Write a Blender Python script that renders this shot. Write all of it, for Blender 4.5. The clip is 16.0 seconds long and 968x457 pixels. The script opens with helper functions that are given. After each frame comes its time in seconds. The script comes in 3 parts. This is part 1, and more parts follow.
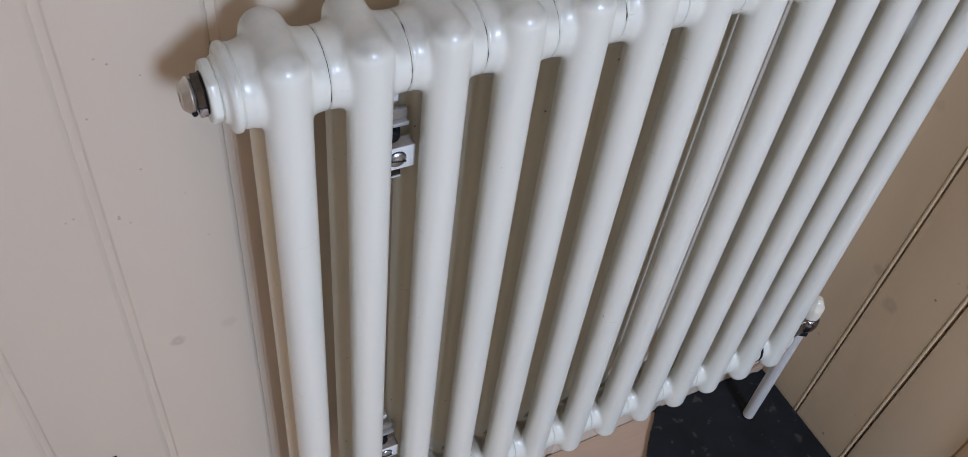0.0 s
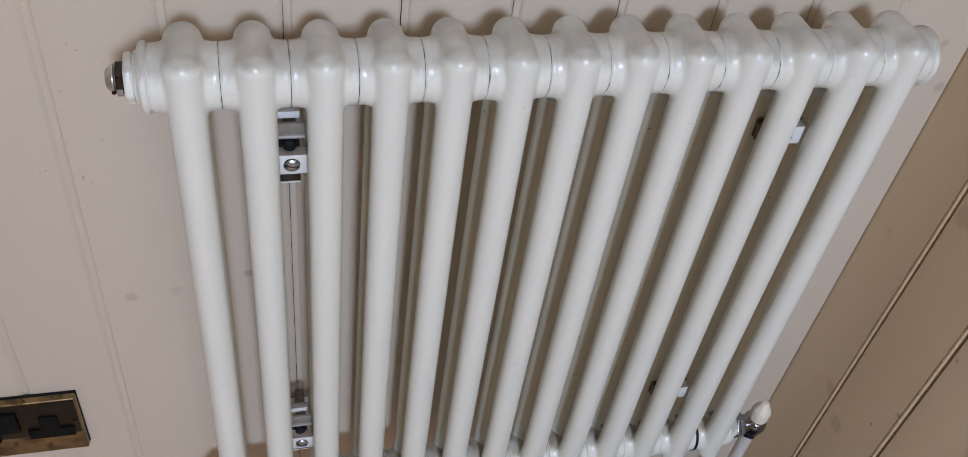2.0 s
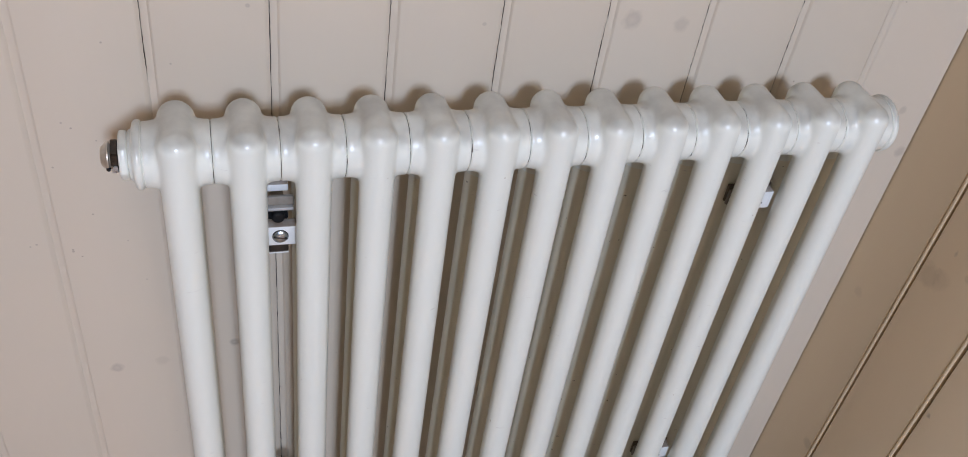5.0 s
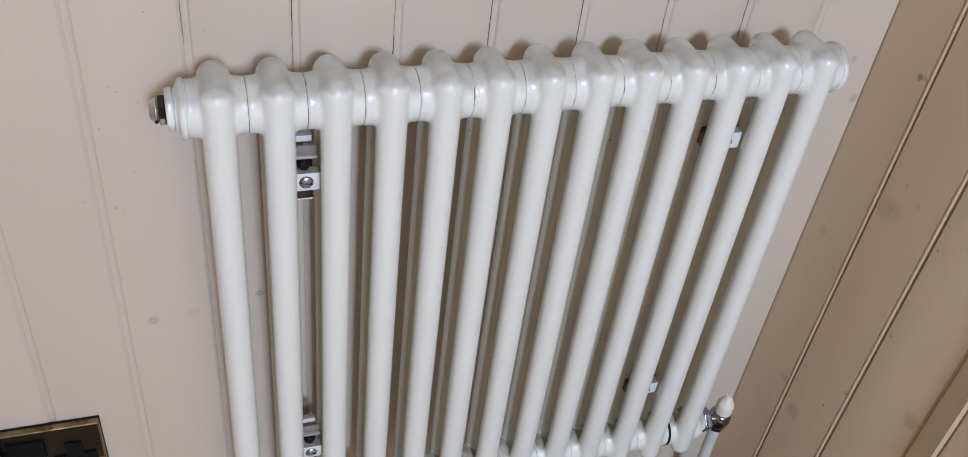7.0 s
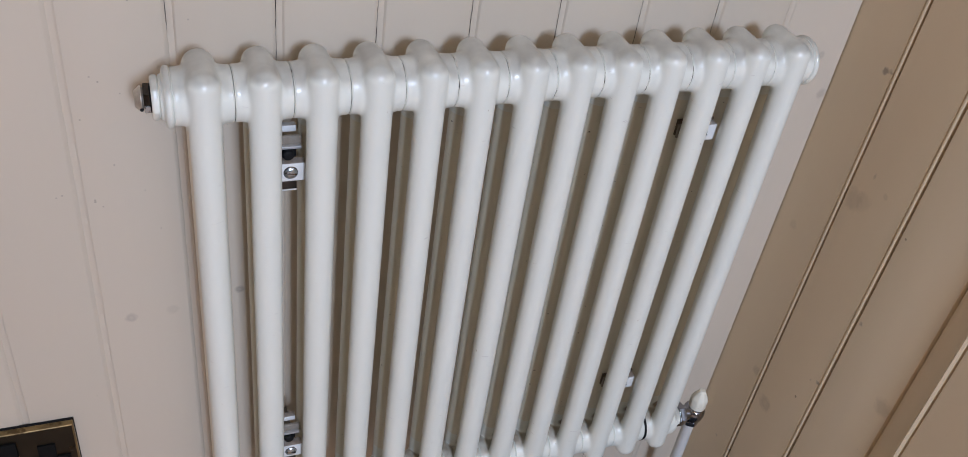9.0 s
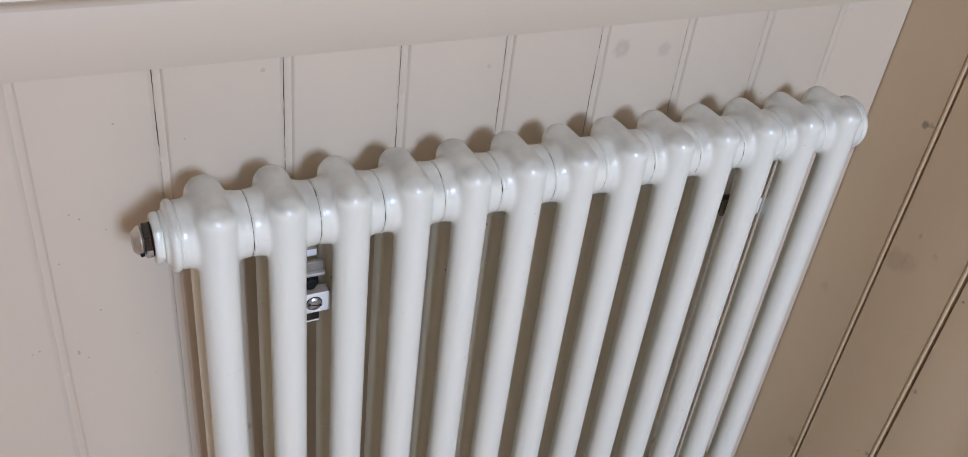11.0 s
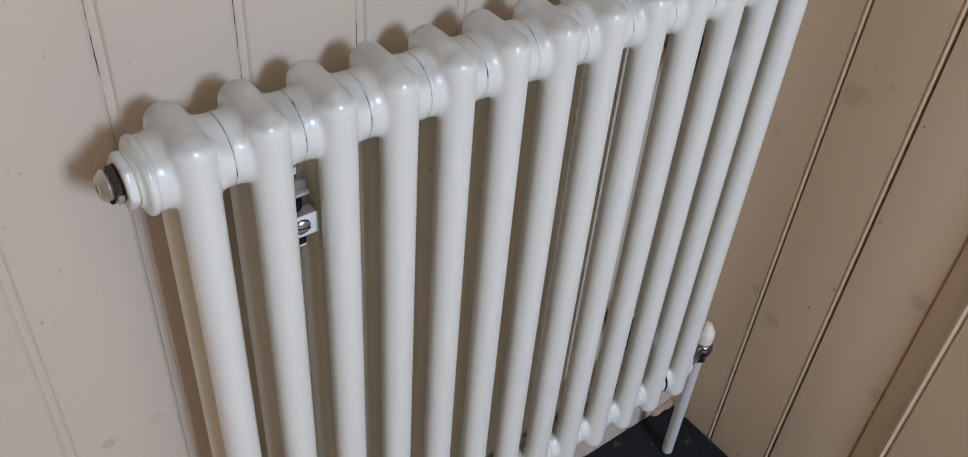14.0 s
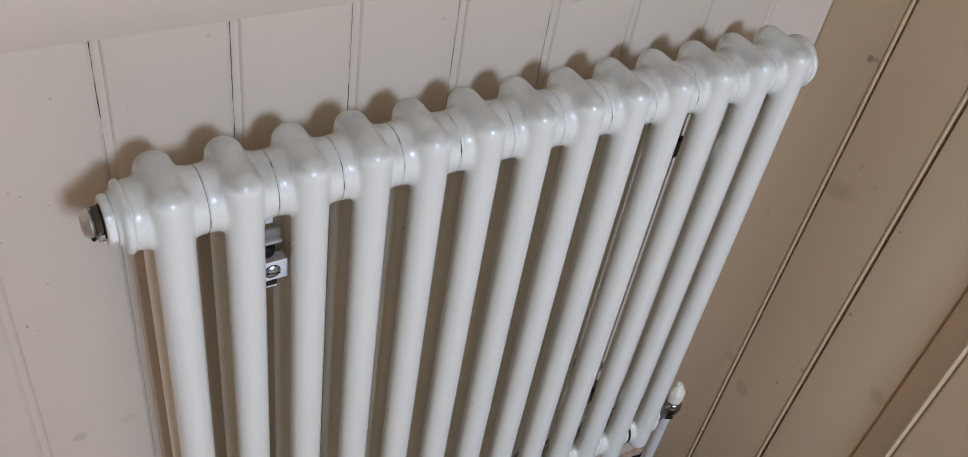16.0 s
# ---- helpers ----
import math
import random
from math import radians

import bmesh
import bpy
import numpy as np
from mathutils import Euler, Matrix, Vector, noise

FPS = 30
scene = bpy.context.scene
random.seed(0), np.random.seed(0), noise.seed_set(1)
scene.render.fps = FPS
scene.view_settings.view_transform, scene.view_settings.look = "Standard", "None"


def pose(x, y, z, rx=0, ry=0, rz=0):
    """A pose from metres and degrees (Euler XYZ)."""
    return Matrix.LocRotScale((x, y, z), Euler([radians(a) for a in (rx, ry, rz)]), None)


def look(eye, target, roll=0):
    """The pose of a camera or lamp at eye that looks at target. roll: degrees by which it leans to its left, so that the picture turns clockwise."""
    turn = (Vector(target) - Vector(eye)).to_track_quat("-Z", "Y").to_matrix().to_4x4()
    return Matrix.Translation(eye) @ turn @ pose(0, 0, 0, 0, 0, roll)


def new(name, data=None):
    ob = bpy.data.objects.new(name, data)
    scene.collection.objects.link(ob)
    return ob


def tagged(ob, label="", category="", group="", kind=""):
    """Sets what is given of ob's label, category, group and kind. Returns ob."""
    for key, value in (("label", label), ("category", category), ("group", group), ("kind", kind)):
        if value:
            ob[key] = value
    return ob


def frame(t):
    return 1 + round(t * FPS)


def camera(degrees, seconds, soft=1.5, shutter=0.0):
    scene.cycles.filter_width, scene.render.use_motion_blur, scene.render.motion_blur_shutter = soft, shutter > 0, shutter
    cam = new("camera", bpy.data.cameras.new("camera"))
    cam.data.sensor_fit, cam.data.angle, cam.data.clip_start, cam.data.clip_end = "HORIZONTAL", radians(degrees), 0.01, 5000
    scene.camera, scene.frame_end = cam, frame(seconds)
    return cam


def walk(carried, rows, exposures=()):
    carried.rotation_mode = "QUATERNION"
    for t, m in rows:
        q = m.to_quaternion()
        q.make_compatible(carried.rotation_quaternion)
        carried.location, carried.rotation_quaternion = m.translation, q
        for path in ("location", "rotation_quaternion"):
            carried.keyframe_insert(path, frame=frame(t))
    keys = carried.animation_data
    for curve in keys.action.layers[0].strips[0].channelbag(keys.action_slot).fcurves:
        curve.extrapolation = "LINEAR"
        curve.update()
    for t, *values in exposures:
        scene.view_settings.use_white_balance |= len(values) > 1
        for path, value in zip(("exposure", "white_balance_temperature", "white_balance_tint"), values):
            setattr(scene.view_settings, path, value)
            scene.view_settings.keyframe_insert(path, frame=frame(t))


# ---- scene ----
cam = camera(55.51, 16.0, soft=0.9)
EXPOSURES = [(0.0, -0.38, 5950, 12), (0.8, -0.42, 6150, 13), (1.5, -0.44, 6300, 13), (3.5, -0.30, 6300, 13), (7.0, -0.20, 6150, 13), (7.8, -0.28, 6200, 13), (9.0, -0.32, 6150, 13), (10.2, -0.25, 6100, 13), (12.5, -0.28, 6150, 12), (13.0, -0.38, 6150, 12), (14.5, -0.40, 6100, 12), (16.0, -0.42, 6150, 12)]
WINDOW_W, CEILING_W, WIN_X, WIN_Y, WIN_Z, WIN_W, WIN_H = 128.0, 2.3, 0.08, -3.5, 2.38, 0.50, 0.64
LAMP_X = 0.12
TUBE, DEPTH, DROP, HUBR, SPAN = 0.0130, 0.0365, 0.0165, 0.0232, 0.5700
WALL_Y, FLOOR_Z = 0.0825, 0.787     # from the radiator's own axes to the room's
PATH = [
    (0.0, -0.0994, -0.3619, 0.3013, 41.92, -5.59, -26.35),
    (0.5, -0.0841, -0.4487, 0.3153, 43.94, -6.46, -21.40),
    (1.0, -0.0272, -0.4777, 0.3356, 44.30, -8.05, -17.33),
    (1.5, 0.0394, -0.5000, 0.3427, 44.47, -6.91, -13.48),
    (2.0, 0.0419, -0.5232, 0.3615, 46.12, -6.69, -12.60),
    (2.5, 0.0380, -0.5408, 0.3788, 48.01, -6.84, -12.08),
    (3.0, 0.0405, -0.5491, 0.3789, 48.80, -7.10, -12.14),
    (3.5, 0.0416, -0.5456, 0.3813, 49.33, -7.39, -12.75),
    (4.0, 0.0409, -0.5300, 0.3835, 49.20, -7.60, -13.12),
    (4.2, 0.0352, -0.5253, 0.3789, 49.64, -7.79, -13.63),
    (6.3, 0.0253, -0.5881, 0.3823, 50.32, -6.12, -15.13),
    (6.5, 0.0100, -0.6014, 0.3832, 50.51, -6.11, -15.55),
    (7.0, -0.0213, -0.6291, 0.3863, 50.99, -6.10, -17.06),
    (7.5, -0.0482, -0.6526, 0.3821, 51.55, -6.14, -18.04),
    (8.0, -0.0557, -0.6604, 0.3849, 51.94, -6.44, -18.72),
    (8.5, -0.0498, -0.6529, 0.3781, 52.16, -6.75, -19.33),
    (9.0, -0.0486, -0.6418, 0.3675, 52.40, -7.28, -19.55),
    (9.5, -0.0609, -0.6195, 0.3615, 52.78, -7.90, -19.69),
    (10.0, -0.0792, -0.6008, 0.3691, 53.76, -7.97, -20.13),
    (10.2, -0.0723, -0.5870, 0.3676, 54.47, -7.40, -20.56),
    (12.3, -0.1412, -0.3824, 0.3318, 53.64, -5.69, -34.23),
    (12.5, -0.1432, -0.3873, 0.3332, 52.83, -5.77, -34.31),
    (13.0, -0.1363, -0.4115, 0.3394, 51.97, -4.70, -35.71),
    (13.5, -0.1345, -0.4258, 0.3322, 51.06, -4.24, -36.40),
    (14.0, -0.1375, -0.4217, 0.3147, 49.43, -3.83, -36.90),
    (14.5, -0.1365, -0.4152, 0.3184, 48.93, -3.29, -37.21),
    (15.0, -0.1282, -0.4156, 0.3539, 48.54, -3.63, -36.62),
    (15.5, -0.1199, -0.4214, 0.3774, 48.73, -6.15, -34.39),
    (16.0, -0.0975, -0.4453, 0.3890, 48.39, -8.00, -30.32),
]
walk(cam, [(t, pose(x, y - WALL_Y, z + FLOOR_Z, rx, ry, rz)) for t, x, y, z, rx, ry, rz in PATH], EXPOSURES)

# ---- light ----
world = bpy.data.worlds.new("sky")
scene.world = world
world.use_nodes = True
wt = world.node_tree
sky = wt.nodes.new("ShaderNodeTexSky")
sky.sky_type, sky.sun_disc = "NISHITA", False
sky.sun_elevation, sky.sun_rotation = radians(28), radians(160)
wt.links.new(sky.outputs[0], wt.nodes["Background"].inputs[0])
wt.nodes["Background"].inputs[1].default_value = 0.08


def area(name, m, sx, sy, power, color):
    data = bpy.data.lights.new(name, "AREA")
    data.shape, data.size, data.size_y, data.energy, data.color = "RECTANGLE", sx, sy, power, color
    ob = new(name, data)
    ob.matrix_world = m
    return ob


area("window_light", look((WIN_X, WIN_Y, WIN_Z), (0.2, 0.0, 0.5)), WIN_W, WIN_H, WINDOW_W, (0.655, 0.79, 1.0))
area("ceiling_light_glow", look((LAMP_X, -1.35, 2.70), (LAMP_X, -1.35, 0.0)), 0.17, 0.17, CEILING_W, (1.0, 0.61, 0.28))


# ---- materials ----
def material(name, base, rough=0.5, metal=0.0, second=None, scale=8.0, amount=0.5, bump=0.0, bump_scale=60.0,
             spots=None, spot_scale=30.0, spot_cut=0.70, coat=0.0, stretch=(1, 1, 1), rough_var=0.08, island=0.0, marks=(), mark_color=(0.3, 0.24, 0.18), dust_shade=None, dust_shade_from=0.45, dust_shade_gain=0.8, dust_shade_scale=22, scuff=None, spec=0.5):
    m = bpy.data.materials.new(name)
    m.use_nodes = True
    nt = m.node_tree
    n, l = nt.nodes, nt.links
    bsdf = n["Principled BSDF"]
    coord = n.new("ShaderNodeTexCoord")
    mapping = n.new("ShaderNodeMapping")
    mapping.inputs["Scale"].default_value = stretch
    geo = n.new("ShaderNodeNewGeometry")
    l.new(geo.outputs["Position"], mapping.inputs["Vector"])
    big = n.new("ShaderNodeTexNoise")
    big.inputs["Scale"].default_value, big.inputs["Detail"].default_value = scale, 5
    l.new(mapping.outputs[0], big.inputs["Vector"])
    ramp = n.new("ShaderNodeValToRGB")
    ramp.color_ramp.elements[0].position, ramp.color_ramp.elements[1].position = 0.5 - 0.5 * amount, 0.5 + 0.5 * amount
    ramp.color_ramp.elements[0].color = (*(second or [c * 0.9 for c in base]), 1)
    ramp.color_ramp.elements[1].color = (*base, 1)
    l.new(big.outputs["Fac"], ramp.inputs[0])
    out = ramp.outputs[0]
    if island:
        info = n.new("ShaderNodeObjectInfo")
        vary = n.new("ShaderNodeMapRange")
        vary.inputs["To Min"].default_value, vary.inputs["To Max"].default_value = 1 - island, 1 + island
        l.new(info.outputs["Random"], vary.inputs["Value"])
        hsv = n.new("ShaderNodeHueSaturation")
        l.new(vary.outputs[0], hsv.inputs["Value"])
        l.new(out, hsv.inputs["Color"])
        out = hsv.outputs[0]
    if spots:
        dots = n.new("ShaderNodeTexNoise")
        dots.inputs["Scale"].default_value, dots.inputs["Detail"].default_value = spot_scale, 3
        l.new(geo.outputs["Position"], dots.inputs["Vector"])
        cut = n.new("ShaderNodeValToRGB")
        cut.color_ramp.elements[0].position, cut.color_ramp.elements[1].position = spot_cut, spot_cut + 0.06
        l.new(dots.outputs["Fac"], cut.inputs[0])
        mix = n.new("ShaderNodeMix")
        mix.data_type = "RGBA"
        l.new(cut.outputs[0], mix.inputs["Factor"])
        l.new(out, mix.inputs[6])
        mix.inputs[7].default_value = (*spots, 1)
        out = mix.outputs[2]
    if scuff:
        # short rubbed marks that run across the tubes
        run = n.new("ShaderNodeMapping")
        run.inputs["Scale"].default_value = (55, 55, 330)
        l.new(geo.outputs["Position"], run.inputs["Vector"])
        rub = n.new("ShaderNodeTexNoise")
        rub.inputs["Scale"].default_value, rub.inputs["Detail"].default_value = 1.0, 4
        l.new(run.outputs[0], rub.inputs["Vector"])
        band = n.new("ShaderNodeMapRange")
        band.inputs["From Min"].default_value, band.inputs["From Max"].default_value = 0.705, 0.80
        l.new(rub.outputs["Fac"], band.inputs["Value"])
        mix = n.new("ShaderNodeMix")
        mix.data_type = "RGBA"
        l.new(band.outputs[0], mix.inputs["Factor"])
        l.new(out, mix.inputs[6])
        mix.inputs[7].default_value = (*scuff, 1)
        out = mix.outputs[2]

    def blend(fac, color, under):
        mix = n.new("ShaderNodeMix")
        mix.data_type = "RGBA"
        l.new(fac, mix.inputs["Factor"])
        l.new(under, mix.inputs[6])
        mix.inputs[7].default_value = (*color, 1)
        return mix.outputs[2]
    if marks:
        # knots, filled nail holes and flecks: place, radius, strength and whether only the rim shows
        rag = n.new("ShaderNodeTexNoise")
        rag.inputs["Scale"].default_value = 160
        l.new(geo.outputs["Position"], rag.inputs["Vector"])
        for (px, py, pz), radius, strength, rim in marks:
            away = n.new("ShaderNodeVectorMath")
            away.operation = "DISTANCE"
            away.inputs[1].default_value = (px, py, pz)
            l.new(geo.outputs["Position"], away.inputs[0])
            wob = n.new("ShaderNodeMath")
            wob.operation = "MULTIPLY_ADD"
            wob.inputs[1].default_value = radius * 0.9
            l.new(rag.outputs["Fac"], wob.inputs[0])
            l.new(away.outputs["Value"], wob.inputs[2])
            shape = n.new("ShaderNodeValToRGB")
            el = shape.color_ramp.elements
            el[0].position, el[0].color = 0.0, (strength * (0.35 if rim else 1),) * 3 + (1,)
            el[1].position, el[1].color = 1.0, (0, 0, 0, 1)
            mid = el.new(0.62)
            mid.color = (strength,) * 3 + (1,)
            reach = n.new("ShaderNodeMath")
            reach.operation = "DIVIDE"
            reach.inputs[1].default_value = radius * 1.7
            l.new(wob.outputs[0], reach.inputs[0])
            l.new(reach.outputs[0], shape.inputs[0])
            out = blend(shape.outputs[0], mark_color, out)
    # patchy film on upward faces: dusty dirt, and on the upper heads painted shade too
    if dust_shade:
        up = n.new("ShaderNodeSeparateXYZ")
        l.new(geo.outputs["Normal"], up.inputs[0])
        lie = n.new("ShaderNodeMapRange")
        lie.interpolation_type = "SMOOTHSTEP"
        lie.inputs["From Min"].default_value, lie.inputs["From Max"].default_value = dust_shade_from, dust_shade_from + 0.5
        l.new(up.outputs["Z"], lie.inputs["Value"])
        grit = n.new("ShaderNodeTexNoise")
        grit.inputs["Scale"].default_value, grit.inputs["Detail"].default_value = dust_shade_scale, 5
        l.new(geo.outputs["Position"], grit.inputs["Vector"])
        both = n.new("ShaderNodeMath")
        both.operation = "MULTIPLY"
        l.new(lie.outputs[0], both.inputs[0])
        l.new(grit.outputs["Fac"], both.inputs[1])
        more = n.new("ShaderNodeMath")
        more.operation, more.use_clamp = "MULTIPLY", True
        more.inputs[1].default_value = dust_shade_gain
        l.new(both.outputs[0], more.inputs[0])
        out = blend(more.outputs[0], dust_shade, out)
    l.new(out, bsdf.inputs["Base Color"])
    bsdf.inputs["Metallic"].default_value = metal
    bsdf.inputs["Specular IOR Level"].default_value = spec
    wear = n.new("ShaderNodeMapRange")
    wear.inputs["To Min"].default_value, wear.inputs["To Max"].default_value = max(0.02, rough - rough_var), rough + rough_var
    fine = n.new("ShaderNodeTexNoise")
    fine.inputs["Scale"].default_value, fine.inputs["Detail"].default_value = bump_scale, 6
    l.new(mapping.outputs[0], fine.inputs["Vector"])
    l.new(fine.outputs["Fac"], wear.inputs["Value"])
    l.new(wear.outputs[0], bsdf.inputs["Roughness"])
    if coat:
        bsdf.inputs["Coat Weight"].default_value, bsdf.inputs["Coat Roughness"].default_value = coat, 0.08
    if bump:
        b = n.new("ShaderNodeBump")
        b.inputs["Strength"].default_value, b.inputs["Distance"].default_value = 1.0, bump
        l.new(fine.outputs["Fac"], b.inputs["Height"])
        l.new(b.outputs[0], bsdf.inputs["Normal"])
    return m


ENAMEL_LOOK = dict(rough=0.33, second=(0.765, 0.765, 0.69), scale=9, amount=1.0, bump=0.00009, bump_scale=95, spots=(0.42, 0.34, 0.25), spot_scale=150,
                   spot_cut=0.745, coat=0.22, rough_var=0.03, scuff=(0.50, 0.46, 0.42))
# the dusty grey on the head tops also darkens them as shade would
ENAMEL = material("radiator_enamel", (0.795, 0.80, 0.725), dust_shade=(0.42, 0.405, 0.36), dust_shade_from=0.24, dust_shade_gain=1.45, dust_shade_scale=34, **ENAMEL_LOOK)
GRIME = [((0.046 * k + 0.002 * (k % 3) + 0.002, DEPTH - WALL_Y - 0.0120, FLOOR_Z - SPAN + DROP + 0.0245 + 0.002 * (k % 2)), 0.0050 + 0.0009 * (k % 3), 0.80, False) for k in range(13)]
ENAMEL_LOW = material("radiator_enamel_dirty", (0.795, 0.80, 0.725), dust_shade=(0.26, 0.185, 0.12), dust_shade_from=0.55, dust_shade_gain=1.25, dust_shade_scale=60, marks=GRIME, mark_color=(0.13, 0.08, 0.04), **ENAMEL_LOOK)
# dirt specks for the rear tubes; the creamier base paints in the gaps' warm shade
ENAMEL_BACK = material("radiator_enamel_specks_shade", (0.79, 0.745, 0.62), **{**ENAMEL_LOOK, "spots": (0.10, 0.075, 0.05), "spot_scale": 190, "spot_cut": 0.715, "second": (0.74, 0.69, 0.55)})
BACK_MARKS = [((0.355, 0, 0.837), 0.0080, 0.30, True), ((0.400, 0, 0.832), 0.0065, 0.22, False), ((-0.077, 0, 0.484), 0.0055, 0.35, True),
              ((0.029, 0, 0.504), 0.0045, 0.5, True), ((-0.037, 0, 0.488), 0.0060, 0.14, False), ((-0.093, 0, 0.632), 0.0010, 0.5, False),
              ((-0.077, 0, 0.751), 0.0008, 0.55, False), ((-0.073, 0, 0.668), 0.0009, 0.5, False), ((-0.055, 0, 0.875), 0.0008, 0.55, False),
              ((-0.010, 0, 0.866), 0.0008, 0.55, False), ((0.054, 0, 0.850), 0.0016, 0.35, True), ((-0.047, 0, 0.822), 0.0008, 0.5, False),
              ((-0.083, 0, 0.756), 0.0009, 0.4, False), ((-0.061, 0, 0.739), 0.0007, 0.45, False), ((-0.095, 0, 0.716), 0.0009, 0.45, False),
              ((-0.093, 0, 0.630), 0.0012, 0.5, False), ((-0.087, 0, 0.624), 0.0008, 0.5, False), ((-0.124, 0, 0.638), 0.0008, 0.4, False), ((-0.119, 0, 0.640), 0.0009, 0.4, False),
              ((-0.040, 0, 0.593), 0.0008, 0.4, False), ((-0.050, 0, 0.638), 0.0007, 0.35, False), ((-0.051, 0, 0.866), 0.0007, 0.5, False), ((-0.002, 0, 0.804), 0.0008, 0.4, False),
              ((0.231, 0, 0.834), 0.0016, 0.3, True), ((0.663, 0, 0.738), 0.0045, 0.25, False), ((0.684, 0, 0.688), 0.0060, 0.30, False)]
RIGHT_MARKS = [((0.692, -0.070, 0.301), 0.0075, 0.23, False), ((0.692, -0.106, 0.275), 0.0105, 0.27, True), ((0.692, -0.144, 0.331), 0.0016, 0.80, False),
               ((0.692, -0.254, 0.432), 0.0110, 0.26, False), ((0.692, -0.262, 0.285), 0.0105, 0.26, False), ((0.692, -0.132, 0.017), 0.0022, 0.70, False),
               ((0.692, -0.098, 0.608), 0.0130, 0.22, False), ((0.692, -0.112, 0.614), 0.0100, 0.14, False), ((0.692, -0.135, 0.638), 0.0035, 0.18, True),
               ((0.692, -0.181, 0.616), 0.0014, 0.80, False), ((0.692, -0.030, 0.520), 0.0060, 0.12, False)]
BOARD_WHITE = material("white_board_paint", (0.615, 0.53, 0.43), 0.45, second=(0.575, 0.49, 0.39), scale=5, amount=0.6, bump=0.0005,
                       bump_scale=26, spots=(0.28, 0.22, 0.17), spot_scale=130, spot_cut=0.735, stretch=(1, 1, 0.25), island=0.02, marks=BACK_MARKS, mark_color=(0.20, 0.16, 0.14))
BOARD_CREAM = material("cream_board_paint", (0.73, 0.59, 0.405), 0.42, second=(0.655, 0.52, 0.35), scale=6, amount=0.6, bump=0.0005,
                       bump_scale=24, spots=(0.34, 0.27, 0.20), spot_scale=34, spot_cut=0.735, stretch=(1, 1, 0.25), island=0.03, marks=RIGHT_MARKS, mark_color=(0.22, 0.155, 0.10))
TRIM_WHITE = material("rail_paint", (0.615, 0.53, 0.43), 0.42, second=(0.575, 0.49, 0.39), scale=6, amount=0.6, bump=0.0004, bump_scale=22, stretch=(0.25, 1, 1))
DARK_GAP = material("dark_joint", (0.05, 0.035, 0.025), 0.9, scale=60)
SLATE = material("black_slate", (0.016, 0.018, 0.022), 0.6, second=(0.008, 0.009, 0.011), scale=18, amount=0.5, bump=0.001, bump_scale=70,
                 spots=(0.050, 0.047, 0.043), spot_scale=55, spot_cut=0.62, spec=0.25)
WOOD = material("worn_floor_wood", (0.64, 0.45, 0.32), 0.6, second=(0.54, 0.37, 0.26), scale=10, amount=0.6, bump=0.0006, bump_scale=40, stretch=(0.3, 4, 1), island=0.08)
CHROME = material("chrome", (0.27, 0.27, 0.29), 0.13, 1.0, scale=40, bump=0.00005, bump_scale=200)
STEEL = material("zinc_steel", (0.56, 0.60, 0.64), 0.28, 1.0, second=(0.44, 0.47, 0.50), scale=120, bump=0.0001, bump_scale=260)
GUNMETAL = material("dark_tarnished_metal", (0.10, 0.09, 0.085), 0.35, 0.9, second=(0.05, 0.045, 0.04), scale=120)
NICKEL = material("worn_nickel", (0.70, 0.66, 0.59), 0.36, 0.85, second=(0.48, 0.43, 0.37), scale=150)
VENT_STEEL = material("tarnished_chrome", (0.13, 0.122, 0.115), 0.17, 1.0, second=(0.06, 0.052, 0.045), scale=160, amount=0.6, bump=0.0001, bump_scale=200)
RUBBER = material("black_rubber", (0.008, 0.008, 0.009), 0.6, scale=60, spec=0.2)
BRASS = material("aged_brass", (0.44, 0.31, 0.14), 0.44, 0.90, second=(0.11, 0.08, 0.045), scale=45, amount=0.5, bump=0.0002, bump_scale=160,
                 spots=(0.13, 0.085, 0.04), spot_scale=80, spot_cut=0.60)
# tarnished brass, near black: dark reflection and shade put into the colour
DARK_BRASS = material("tarnished_shaded_brass", (0.036, 0.028, 0.017), 0.40, 0.8, second=(0.03, 0.022, 0.014), scale=40, amount=0.6)
BLACK_PLASTIC = material("black_plastic", (0.006, 0.006, 0.006), 0.7, scale=60, spec=0.12)
CAP_PLASTIC = material("cream_plastic", (0.84, 0.82, 0.72), 0.36, second=(0.80, 0.745, 0.60), scale=70, amount=0.7, spots=(0.50, 0.36, 0.20), spot_scale=160, spot_cut=0.68)
WHITE_PLASTIC = material("white_plastic", (0.72, 0.72, 0.74), 0.35, scale=20)
PIPE_PAINT = material("pipe_paint", (0.66, 0.66, 0.645), 0.35, second=(0.60, 0.59, 0.56), scale=30, bump=0.0002, bump_scale=90)
# unseen walls and ceiling: colours chosen only to tint and limit bounced light
UNSEEN_WALL = material("unseen_wall_tone", (0.30, 0.225, 0.15), 0.7, second=(0.25, 0.18, 0.12), scale=3, bump=0.0006, bump_scale=60)
CEILING = material("unseen_ceiling_tone", (0.50, 0.37, 0.22), 0.8, second=(0.45, 0.33, 0.19), scale=3, bump=0.0005, bump_scale=60)
RAW_WOOD = material("bare_wood_edge", (0.56, 0.42, 0.33), 0.7, second=(0.40, 0.27, 0.19), scale=80, bump=0.0008, bump_scale=120)


